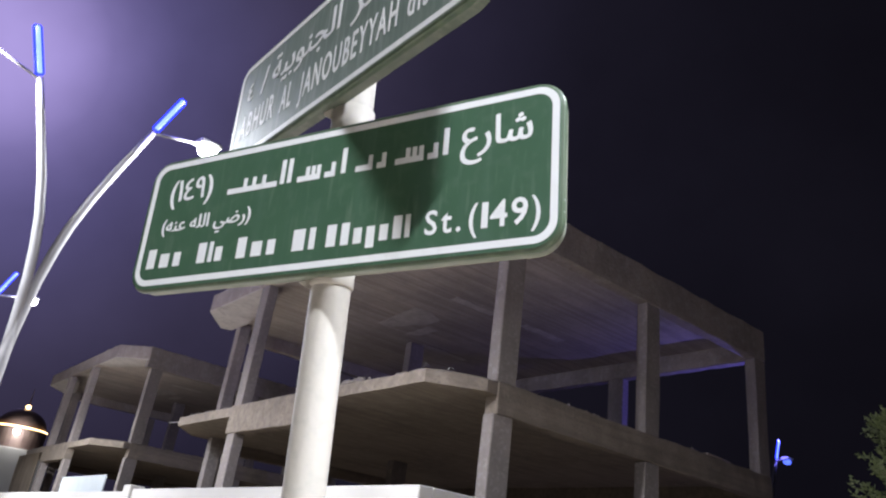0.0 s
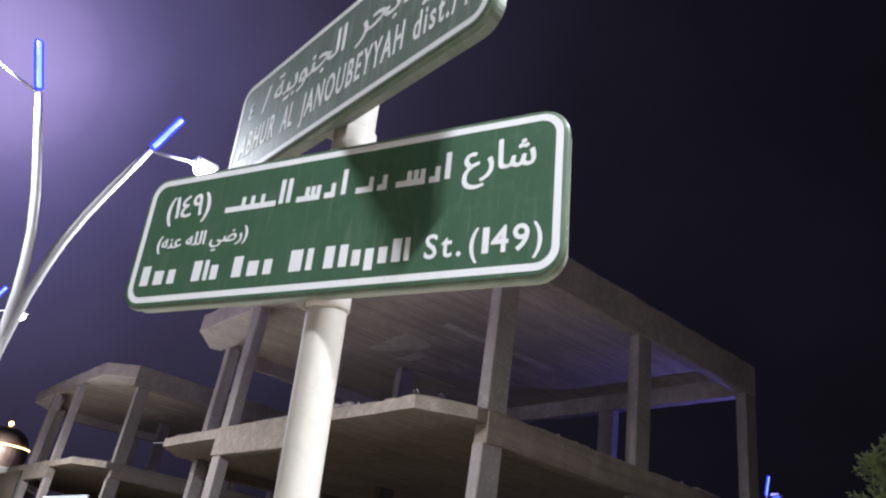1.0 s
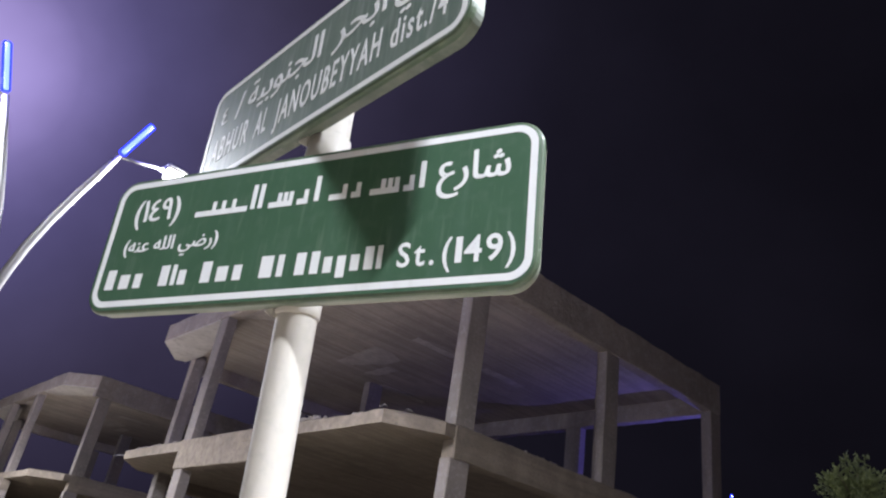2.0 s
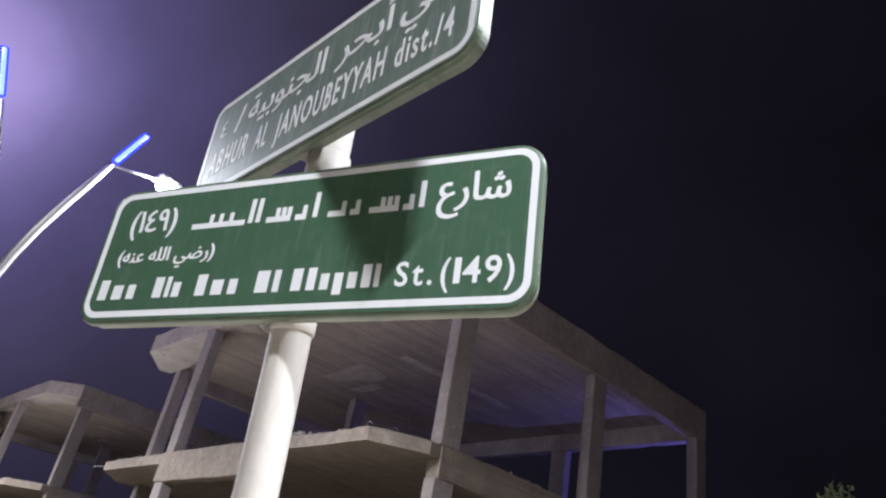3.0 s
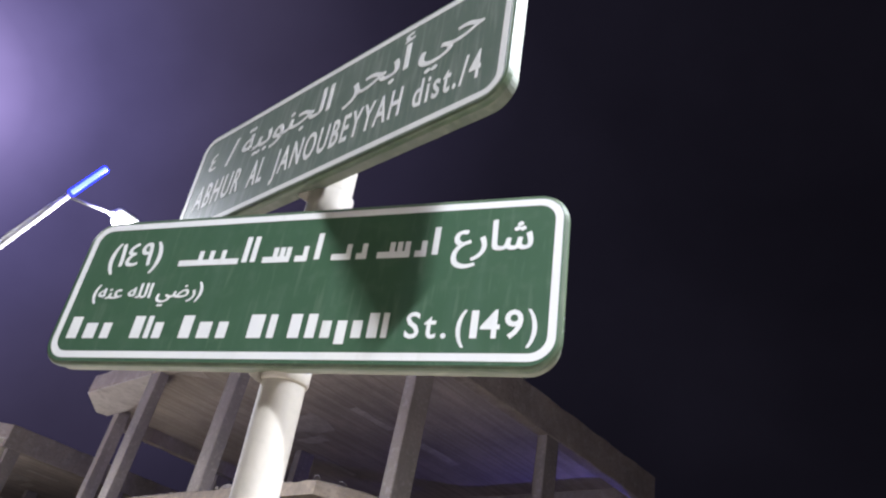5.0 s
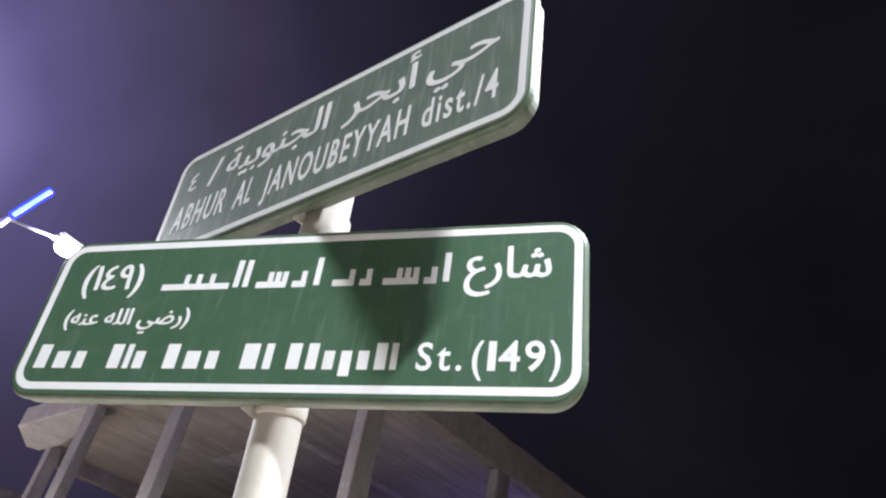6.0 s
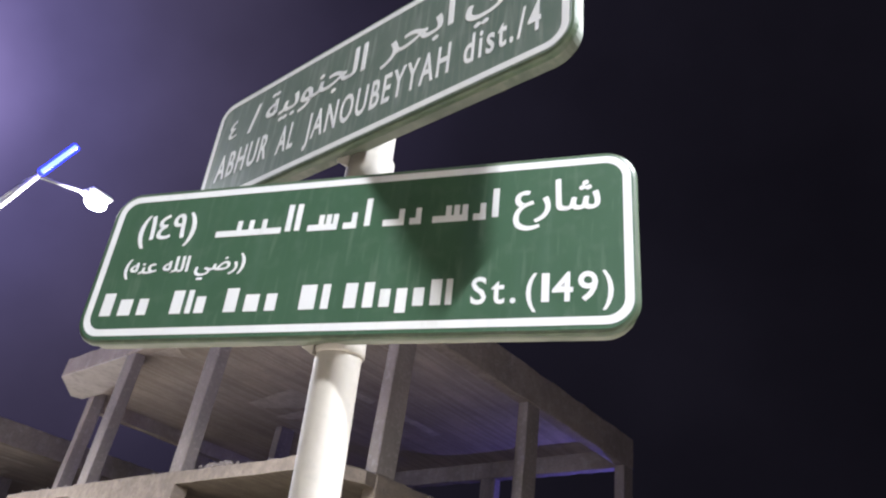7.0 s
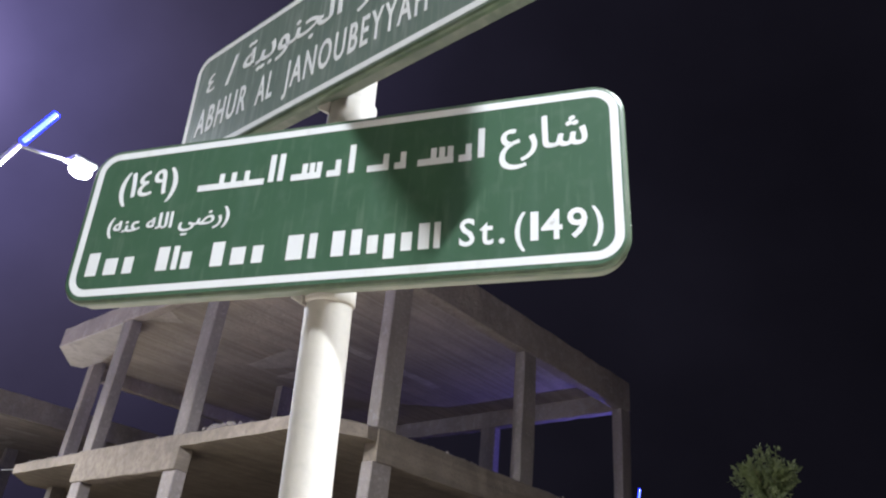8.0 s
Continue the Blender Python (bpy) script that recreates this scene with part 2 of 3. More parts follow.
PLOT = Matrix.Translation((AT[0], AT[1], 0)) @ Matrix.Rotation(radians(67), 4, "Z")
Z_FLOOR, Z_ROOF = 4.53, 7.785


def cast_bar(axis, lo, hi, jitter, step):
    """A cast concrete bar between two corners, its long faces slightly uneven along the given axis (0, 1 or 2)."""
    n = max(2, int((hi[axis] - lo[axis]) / step) + 1)
    p, q = [k for k in range(3) if k != axis]
    bm = bmesh.new()
    rings = []
    for i in range(n):
        ring = []
        for sp, sq in ((0, 0), (1, 0), (1, 1), (0, 1)):
            c = [0.0, 0.0, 0.0]
            c[axis] = lo[axis] + (hi[axis] - lo[axis]) * i / (n - 1)
            c[p] = (hi if sp else lo)[p] + random.uniform(-jitter, jitter)
            c[q] = (hi if sq else lo)[q] + random.uniform(-jitter, jitter)
            ring.append(bm.verts.new(c))
        rings.append(ring)
    for a, b in zip(rings, rings[1:]):
        for k in range(4):
            bm.faces.new((a[k], a[(k + 1) % 4], b[(k + 1) % 4], b[k]))
    bm.faces.new(rings[0][::-1])
    bm.faces.new(rings[-1])
    bmesh.ops.recalc_face_normals(bm, faces=bm.faces)
    sharp = [e for e in bm.edges if len(e.link_faces) == 2 and e.calc_face_angle() > 0.6]
    bmesh.ops.bevel(bm, geom=sharp, offset=0.014, segments=1, affect="EDGES")
    return bm


def ragged_slab(outline, z0, z1, jitter, step=0.22):
    """A floor plate whose rim is broken into short uneven lengths."""
    pts = []
    for (x0, y0), (x1, y1) in zip(outline, outline[1:] + outline[:1]):
        n = max(1, int(math.hypot(x1 - x0, y1 - y0) / step))
        for i in range(n):
            f = i / n
            k = jitter if i else 0.0
            pts.append((x0 + (x1 - x0) * f + random.uniform(-k, k), y0 + (y1 - y0) * f + random.uniform(-k, k)))
    bm = bmesh.new()
    low = [bm.verts.new((x, y, z0)) for x, y in pts]
    mid = [bm.verts.new((x, y, z1 - 0.03 + random.uniform(-jitter, jitter))) for x, y in pts]
    cx, cy = sum(p[0] for p in pts) / len(pts), sum(p[1] for p in pts) / len(pts)
    top = [bm.verts.new((x + (cx - x) * 0.006, y + (cy - y) * 0.006, z1 + random.uniform(-jitter, jitter * 0.7))) for x, y in pts]
    bm.faces.new(top)
    bm.faces.new(low[::-1])
    for a, b in ((low, mid), (mid, top)):
        for i in range(len(pts)):
            j = (i + 1) % len(pts)
            bm.faces.new((a[i], a[j], b[j], b[i]))
    return bm


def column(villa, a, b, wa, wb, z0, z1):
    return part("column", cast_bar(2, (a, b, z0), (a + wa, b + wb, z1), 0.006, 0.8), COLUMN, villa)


def beam(villa, a0, a1, b0, b1, z0, z1, mat=CONCRETE_BEAM):
    return part("edge_beam", cast_bar(0 if a1 - a0 > b1 - b0 else 1, (a0, b0, z0), (a1, b1, z1), 0.012, 0.28), mat, villa)


def soffit_patch(villa, outline, z):
    """A thin paler sheet under a slab, its rim uneven."""
    pts = []
    for (x0, y0), (x1, y1) in zip(outline, outline[1:] + outline[:1]):
        n = max(2, int(math.hypot(x1 - x0, y1 - y0) / 0.12))
        pts += [(x0 + (x1 - x0) * i / n + random.uniform(-0.022, 0.022), y0 + (y1 - y0) * i / n + random.uniform(-0.022, 0.022)) for i in range(n)]
    return part("soffit_patch", prism(pts, z - 0.006, z - 0.001), PATCH, villa, "paler area of the soffit")


def concrete_villa(name, shift, offset, tip, label):
    v = thing(name, PLOT @ Matrix.Translation((shift, offset, 0)), label, "building", "unfinished concrete villas")
    outline = [(6.46, tip), (7.28, 8.20), (15.54, 8.20), (15.54, 19.75), (7.3, 19.75), (6.46, 18.56)]
    # roof: a plate with a deep edge beam all round
    z = Z_ROOF
    inner = [(6.64, tip + 0.05), (7.35, 8.36), (15.35, 8.36), (15.35, 19.55), (7.38, 19.55), (6.64, 18.5)]
    part("roof_slab", prism(inner, z - 0.30, z - 0.01), CONCRETE, v)
    beam(v, 7.28, 15.54, 8.195, 8.45, z - 0.72, z)
    beam(v, 15.28, 15.542, 8.454, 19.74, z - 0.72, z)
    beam(v, 7.82, 15.276, 19.50, 19.745, z - 0.66, z)
    beam(v, 6.46, 6.70, tip + 0.02, 18.54, z - 0.44, z)
    for s0, s1 in (((6.47, tip + 0.01), (7.29, 8.198)), ((7.30, 19.742), (6.47, 18.55))):
        d = Vector((s1[0] - s0[0], s1[1] - s0[1], 0))
        bm = box(0, d.length, 0.0, 0.22, z - 0.444, z - 0.003, 0.015)
        bmesh.ops.transform(bm, verts=bm.verts[:], matrix=Matrix.Translation((s0[0], s0[1], 0)) @ Matrix.Rotation(math.atan2(d.y, d.x), 4, "Z"))
        part("edge_beam", bm, CONCRETE_BEAM, v)
    # pale plastered corners outside the column lines
    for corner in ([(6.475, 15.56), (6.95, 15.6), (7.58, 18.6), (7.58, 19.60), (7.31, 19.72), (6.475, 18.55)],
                   [(6.475, tip + 0.02), (7.29, 8.22), (7.44, 8.48), (7.75, 9.0), (6.9, 11.2), (6.475, 11.2)]):
        part("corner_slab", prism(corner, z - 0.462, z - 0.4455), CONCRETE_PALE, v, "pale plastered corner soffit")
    u = z - 0.304
    soffit_patch(v, [(6.71, 14.2), (7.35, 14.6), (6.98, 15.12), (6.71, 15.14)], u)
    # Pale strips put the lit side faces of shallow beams into colour.
    for a0, a1, b in ((9.64, 10.85, 12.18), (11.76, 13.1, 12.08), (11.55, 13.1, 15.72)):
        soffit_patch(v, [(a0, b), (a1, b), (a1 + 0.03, b + 0.24), (a0 - 0.02, b + 0.26)], u)
    soffit_patch(v, [(9.52, 13.6), (9.98, 13.55), (10.46, 13.78), (10.5, 14.3), (10.3, 14.75), (10.12, 15.4), (9.72, 15.42), (9.66, 14.8), (9.60, 14.2)], u)
    soffit_patch(v, [(10.62, 14.5), (10.95, 14.45), (10.98, 15.2), (10.66, 15.5)], u)
    # first floor: a thinner plate, beams only between the columns
    z = Z_FLOOR
    part("floor_slab", ragged_slab(outline, z - 0.22, z, 0.016), CONCRETE_FLOOR, v)
    beam(v, 7.50, 15.55, 8.19, 8.47, z - 0.50, z + 0.004, CONCRETE_FLOOR)
    beam(v, 15.28, 15.552, 8.474, 19.74, z - 0.50, z + 0.004, CONCRETE_FLOOR)
    beam(v, 7.82, 15.276, 19.50, 19.755, z - 0.50, z + 0.004, CONCRETE_FLOOR)
    beam(v, 6.45, 6.72, 11.84, 15.54, z - 0.60, z + 0.004, CONCRETE_FLOOR)
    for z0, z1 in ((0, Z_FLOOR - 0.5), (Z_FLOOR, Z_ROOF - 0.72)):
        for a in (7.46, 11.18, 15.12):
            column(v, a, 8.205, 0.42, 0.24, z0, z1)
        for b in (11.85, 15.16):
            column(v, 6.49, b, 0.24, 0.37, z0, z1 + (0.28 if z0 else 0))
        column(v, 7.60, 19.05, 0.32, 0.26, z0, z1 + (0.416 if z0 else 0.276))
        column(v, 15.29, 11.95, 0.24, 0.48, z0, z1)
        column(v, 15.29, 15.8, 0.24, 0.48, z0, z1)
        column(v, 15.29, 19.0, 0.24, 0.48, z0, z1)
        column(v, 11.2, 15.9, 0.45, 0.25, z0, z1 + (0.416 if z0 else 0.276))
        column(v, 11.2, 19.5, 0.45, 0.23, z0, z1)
    return v


villa_near = concrete_villa("concrete_villa", 0.0, 0.0, 8.70, "unfinished two-storey grey concrete villa frame with open floors")
villa_far = concrete_villa("concrete_villa", 0.17, 17.8, 9.2, "unfinished concrete villa frame standing beside its twin")

# ---- unseen soil sheet inside the plots, added to set the bounce light ----
plot_ground = new("ground_plot", finish("ground_plot", prism([(5.504, 7.16), (24, 7.16), (24, 45), (5.504, 45)], 0.002, 0.03), SOIL))
plot_ground.matrix_basis = PLOT
tagged(plot_ground, "unseen soil sheet added inside the building plots", "ground", kind="structure")

# ---- boundary wall ----
def boundary_wall(name, bm, label):
    ob = new(name, finish(name, bm, RENDERED))
    ob.matrix_basis = PLOT
    return tagged(ob, label, "wall", kind="structure")


boundary_wall("wall_front", box(5.3, 5.5, 6.95, 16.9, 0, 2.6, 0.012), "white rendered boundary wall before the concrete villa")
boundary_wall("wall_side", box(5.504, 20.0, 6.95, 7.15, 0, 2.6, 0.012), "white rendered boundary wall beside the concrete villa")
boundary_wall("wall_far", box(5.3, 5.5, 17.4, 45.0, 0, 2.55, 0.012), "white rendered boundary wall before the far villa")

# ---- street lamps ----
def street_lamp(x, y, turn, label, sides=(-1, 1), tube_watts=TUBE_WATTS, lit=True, paint=None, globe=GLOBE_WATTS, beam_watts=HEAD_WATTS, size=1.0):
    paint = paint or LAMP_PAINT
    v = thing("street_lamp", pose(x, y, 0, 0, 0, turn) @ Matrix.Scale(size, 4), label, "street lamp", "street lamps")
    part("base_plate", box(-0.2, 0.2, -0.2, 0.2, 0, 0.03, 0.005), STEEL, v)
    part("post", tube([(0, 0, 0.03), (0, 0, 1.5), (0, 0, 2.9), (0, 0, 3.35), (0, 0, 3.5)], [0.085, 0.07, 0.056, 0.044, 0.012], 20), paint, v, smooth=True)
    for s in sides:
        pts = [(0.006 * s, 0, 2.75), (0.012 * s, 0, 3.25), (0.044 * s, 0, 3.78), (0.09 * s, 0, 4.12), (0.148 * s, 0, 4.42), (0.25 * s, 0, 4.79), (0.365 * s, 0, 5.13), (0.48 * s, 0, 5.45), (0.614 * s, 0, 5.825)]
        part("arm", tube(pts, [0.040, 0.044, 0.047, 0.048, 0.047, 0.045, 0.043, 0.040, 0.034], 14), paint, v, smooth=True)
        # Flat blue fin stands in for the tube's blurred blue edges.
        blade = bmesh.new()
        n = Vector((0.937 * s, 0, -0.35))
        low, top = Vector((0.630 * s, 0, 5.86)), Vector((0.831 * s, 0, 6.395))
        rim = [low + n * 0.030, low + n * 0.046 + (top - low) * 0.04, top + n * 0.046 - (top - low) * 0.04, top + n * 0.030,
               top - n * 0.030, top - n * 0.046 - (top - low) * 0.04, low - n * 0.046 + (top - low) * 0.04, low - n * 0.030]
        front = [blade.verts.new(p - Vector((0, 0.012, 0))) for p in rim]
        back = [blade.verts.new(p + Vector((0, 0.012, 0))) for p in rim]
        blade.faces.new(front)
        blade.faces.new(back[::-1])
        for k in range(8):
            blade.faces.new((front[k], back[k], back[(k + 1) % 8], front[(k + 1) % 8]))
        light_tube = part("light_tube", blade, BLUE_GLOW, v, "blue fin in place of the tube's halo")
        part("core", tube([low + (top - low) * 0.03, low + (top - low) * 0.05, top - (top - low) * 0.05, top - (top - low) * 0.03], [0.020, 0.028, 0.028, 0.020], 12), CORE_GLOW, light_tube, "pale blue glowing core", smooth=True)
        part("bracket", tube([(0.612 * s, 0, 5.82), (0.85 * s, 0, 5.875), (1.12 * s, 0, 5.95)], [0.018, 0.016, 0.016], 10), paint, v, smooth=True)
        c = 1.27 * s
        head = part("lamp_head", box(c - 0.15, c + 0.13, -0.12, 0.12, 5.96, 6.02, 0.022, 2), LAMP_SHELL, v)
        part("yoke", box(min(1.08 * s, 1.16 * s), max(1.08 * s, 1.16 * s), -0.05, 0.05, 5.93, 5.956, 0.008), LAMP_SHELL, head)
        # Lens bulges below the flat head to stand in for its glare.
        bm = bmesh.new()
        bmesh.ops.create_uvsphere(bm, u_segments=20, v_segments=12, radius=1, matrix=Matrix.LocRotScale((c, 0, 5.905), None, (0.12, 0.10, 0.075)))
        lens = part("lens", bm, LENS_GLOW if lit else LENS_DULL, head, "lamp lens swollen in place of its glare", smooth=True)
        lens.visible_shadow = False
        if lit:
            lamp = bpy.data.lights.new("lamp_light", "POINT")
            lamp.energy, lamp.color, lamp.shadow_soft_size = globe, (0.98, 0.98, 1.0), 0.07
            lo = new("lamp_light", lamp)
            lo.parent = v
            lo.matrix_basis = pose(c, 0, 5.895)
            lamp = bpy.data.lights.new("lamp_light", "AREA")
            lamp.shape, lamp.size, lamp.size_y = "RECTANGLE", 0.34, 0.17
            lamp.energy, lamp.color = beam_watts, (0.98, 0.98, 1.0)
            lo = new("lamp_light", lamp)
            lo.parent = v
            lo.matrix_basis = pose(c, 0, 5.82)
        blue = bpy.data.lights.new("tube_light", "POINT")
        blue.energy, blue.color, blue.shadow_soft_size = tube_watts, (0.20, 0.17, 1.0), 0.05
        bo = new("tube_light", blue)
        bo.parent = v
        bo.matrix_basis = pose(1.0 * s, 0, 6.48)
    return v


street_lamp(-6.055, 2.787, 70, "white forked street lamp with blue tubes and lit heads")
street_lamp(-14.6, 6.42, 70, "white forked street lamp further along the street")
# Unseen lamp, added on the row's spacing to brighten the far villa.
street_lamp(-23.1, 10.1, 70, "unseen forked street lamp added beside the far villa", globe=190.0, beam_watts=850.0)
street_lamp(-0.89, 17.68, 70, "unlit street lamp, post coloured as in shade, blue tube glowing", (1,), 230.0, False, LAMP_UNLIT, size=0.9)
street_lamp(2.7, -1.2, 70, "white forked street lamp close to the street sign", globe=35.0, beam_watts=530.0)

# ---- street sign ----
LEAN = Matrix(((0.99989, -0.00064, -0.015, 0), (-0.00064, 0.99638, -0.08502, 0), (0.015, 0.08502, 0.99627, -0.229), (0, 0, 0, 1)))
sign = thing("street_sign", LEAN, "green street name panels on a leaning white steel pole", "street sign")
PX, PY = 0.0, 0.068
part("pole", tube([(PX, PY, 0.22), (PX, PY, 1.2), (PX, PY, 2.36), (PX, PY, 3.02)], [0.0383] * 4, 40), POLE_PAINT, sign, smooth=True)
part("collar", tube([(PX - 0.004, PY, 2.640), (PX - 0.004, PY, 2.643), (PX, PY, 2.72)], [0.0415, 0.0438, 0.0438], 40), POLE_PAINT, sign, smooth=True)
part("collar", tube([(PX, PY, 2.329), (PX, PY, 2.332), (PX, PY, 2.37)], [0.0402, 0.0424, 0.0424], 40), POLE_PAINT, sign, smooth=True)
for z0, z1, x0 in ((2.690, 2.725, -0.058), (2.322, 2.352, -0.056)):
    # bent clamp ear that grips the tray's lower lip
    ear = prism([(x0, PY - 0.030), (-0.030, PY - 0.038), (-0.026, PY - 0.020), (x0 + 0.004, PY - 0.024)], z0, z1, 0.0012)
    for v in ear.verts:
        if v.co.z < z0 + 0.004 and v.co.x < x0 + 0.01:
            v.co.z += 0.5 * (z1 - z0)
    part("clamp", ear, POLE_PAINT, sign, "painted clamp ear")


def letters(text, left, right, base, cap, parent, y, mat, weight=0.0, name="lettering", bold=0.0, track=1.0):
    """Flat raised lettering whose ink fills left..right, with the height of a capital given. weight fattens the outline,
    bold adds strokes shifted to both sides by that many metres."""
    cu = bpy.data.curves.new(name, "FONT")
    cu.body, cu.resolution_u, cu.offset, cu.extrude = text, 3, weight, 0.5
    cu.space_character = track
    tmp = bpy.data.objects.new(name, cu)
    scene.collection.objects.link(tmp)
    me = bpy.data.meshes.new_from_object(tmp.evaluated_get(bpy.context.evaluated_depsgraph_get()))
    bpy.data.objects.remove(tmp)
    xs = [v.co.x for v in me.vertices]
    x0, x1 = min(xs), max(xs)
    k = cap / 0.69
    bm = bmesh.new()
    shifts = (0.0, -bold, bold, -bold * 0.5, bold * 0.5) if bold else (0.0,)
    for step, shift in enumerate(shifts):
        old = len(bm.verts)
        bm.from_mesh(me)
        bm.verts.ensure_lookup_table()
        for v in bm.verts[old:]:
            x = left + bold + (v.co.x - x0) / (x1 - x0) * (right - left - 2 * bold)
            v.co = Vector((x + shift, y - 0.00018 - 0.00018 * (1 if v.co.z > 0 else -1) - 0.00004 * step, base + v.co.y * k + shift * 0.4))
    bpy.data.meshes.remove(me)
    for f in bm.faces:
        f.smooth = False
    return part(name, bm, mat, parent)


def bars(strokes, parent, y, name="lettering_bar"):
    """Plain bars (x0, x1, z0, z1) in place of a word."""
    for x0, x1, z0, z1 in strokes:
        bm = bmesh.new()
        bmesh.ops.create_cube(bm, size=1, matrix=Matrix.LocRotScale(((x0 + x1) / 2, y - 0.0002, (z0 + z1) / 2), None, (x1 - x0, 0.0006, z1 - z0)))
        part(name, bm, WHITE, parent)


def panel(name, label, face, bw=0.48, bh=0.1445, tray=ALUMINIUM, rim=(0.0105, 0.0113), off=(-0.002, -0.0018)):
    """A tray panel 1.0 x 0.32 m, its face towards -y, with a raised white border; the rim stands a little off the border's middle."""
    hw, hh = bw + rim[0], bh + rim[1]

    def edge(w, h, r):
        return [(x + off[0], z + off[1]) for x, z in round_rect(w, h, r)]

    shell = loft([(edge(hw - 0.006, hh - 0.006, 0.046), 0.0), (edge(hw - 0.002, hh - 0.002, 0.05), 0.0015),
                  (edge(hw, hh, 0.052), 0.005), (edge(hw, hh, 0.052), 0.0125)])
    p = part(name, shell, GREEN_RIM, sign, label)
    part("face", loft([(edge(hw - 0.0066, hh - 0.0066, 0.045), -0.0012), (edge(hw - 0.0062, hh - 0.0062, 0.0455), -0.0002)]), face, p)
    part("back_tray", loft([(edge(hw - 0.005, hh - 0.004, 0.048), 0.013), (edge(hw - 0.006, hh - 0.003, 0.048), 0.034)]), tray, p, "dull metal back tray")
    bm = bmesh.new()
    a, b = round_rect(bw, bh, 0.040), round_rect(bw - 0.0130, bh - 0.0130, 0.0285)
    for y in (-0.0016,):
        va = [bm.verts.new((x, y, z)) for x, z in a]
        vb = [bm.verts.new((x, y, z)) for x, z in b]
        vc = [bm.verts.new((x, -0.0011, z)) for x, z in a]
        vd = [bm.verts.new((x, -0.0011, z)) for x, z in b]
        n = len(va)
        for i in range(n):
            j = (i + 1) % n
            bm.faces.new((va[i], va[j], vb[j], vb[i]))
            bm.faces.new((va[i], vc[i], vc[j], va[j]))
            bm.faces.new((vb[i], vb[j], vd[j], vd[i]))
    part("border", bm, WHITE, p)
    return p


Y_INK = -0.0013
street_panel = panel("street_panel", "green panel with white border and lettering", GREEN)
street_panel.matrix_basis = pose(0, 0, 2.4925)
B = 2.386 - 2.492
letters("St.", 0.238, 0.308, B, 0.044, street_panel, Y_INK, WHITE, 0.014, track=1.25)
for mark, x0, x1 in (("(", 0.323, 0.339), ("1", 0.3462, 0.3580), ("4", 0.362, 0.393), ("9", 0.400, 0.429), (")", 0.435, 0.451)):
    letters(mark, x0, x1, B, 0.046, street_panel, Y_INK, WHITE, 0.016 if mark != "1" else 0.012)


def word_bars(x0, x1, shape):
    """One bar a letter: shape holds C (capital), x (small), w (wide), t (tall), i (narrow), q (hanging)."""
    units = {"C": 1.2, "x": 1.0, "w": 1.35, "t": 1.0, "i": 0.5, "q": 1.0}
    total = sum(units[c] for c in shape)
    x, out = x0, []
    for c in shape:
        w = units[c] * (x1 - x0) / total
        low = -0.011 if c == "q" else 0.0
        high = 0.044 if c in "Cti" else 0.031
        fill = 0.62 if c != "i" else 0.72
        out.append((x + 0.5 * (1 - fill) * w, x + 0.5 * (1 + fill) * w, B + low, B + high))
        x += w
    return out


for x0, x1, shape in ((-0.456, -0.345, "Cwx"), (-0.308, -0.228, "Cix"), (-0.201, -0.09, "Cwx"), (-0.061, 0.003, "Ci"), (0.021, 0.21, "Ctxqxti")):
    bars(word_bars(x0, x1, shape), street_panel, Y_INK)
AB = 2.541 - 2.492
letters("\uFEC9\uFEAD\uFE8E\uFEB7", 0.297, 0.433, AB, 0.056, street_panel, Y_INK, WHITE, bold=0.0016)
letters("(\u0661\u0664\u0669)", -0.421, -0.296, AB - 0.002, 0.052, street_panel, Y_INK, WHITE, bold=0.0014)
letters("(\uFEEA\uFEE8\uFECB \uFEEA\uFEE0\uFEDF\uFE8D \uFEF2\uFEBF\uFEAD)", -0.426, -0.173, 2.468 - 2.492, 0.030, street_panel, Y_INK, WHITE, bold=0.0011)
# joined script of the name: a bar along each word's foot, with upright bars on it
for x0, x1, teeth in ((0.162, 0.222, (0.022, 0.036, 0.050)), (0.231, 0.252, (0.011,)), (0.074, 0.112, (0.028,)), (0.122, 0.142, (0.010,)),
                      (-0.066, -0.010, (0.020, 0.034, 0.047)), (0.001, 0.026, (0.015,)), (-0.25, -0.118, (0.042, 0.066, 0.092))):
    bars([(x0, x1, AB - 0.007, AB + 0.005)], street_panel, Y_INK)
    bars([(x0 + t, x0 + t + 0.0095, AB + 0.005, AB + 0.024) for t in teeth], street_panel, Y_INK)
for x in (0.262, 0.040, -0.110, -0.092):
    bars([(x, x + 0.0105, AB - 0.004, AB + 0.050)], street_panel, Y_INK)

# Rivets coloured white so that they carry their highlights.
for z in (-0.072, -0.092):
    bm = bmesh.new()
    bmesh.ops.create_icosphere(bm, subdivisions=2, radius=0.0028, matrix=pose(0.4862, 0.0065, z))
    part("rivet", bm, WHITE, street_panel, smooth=True)

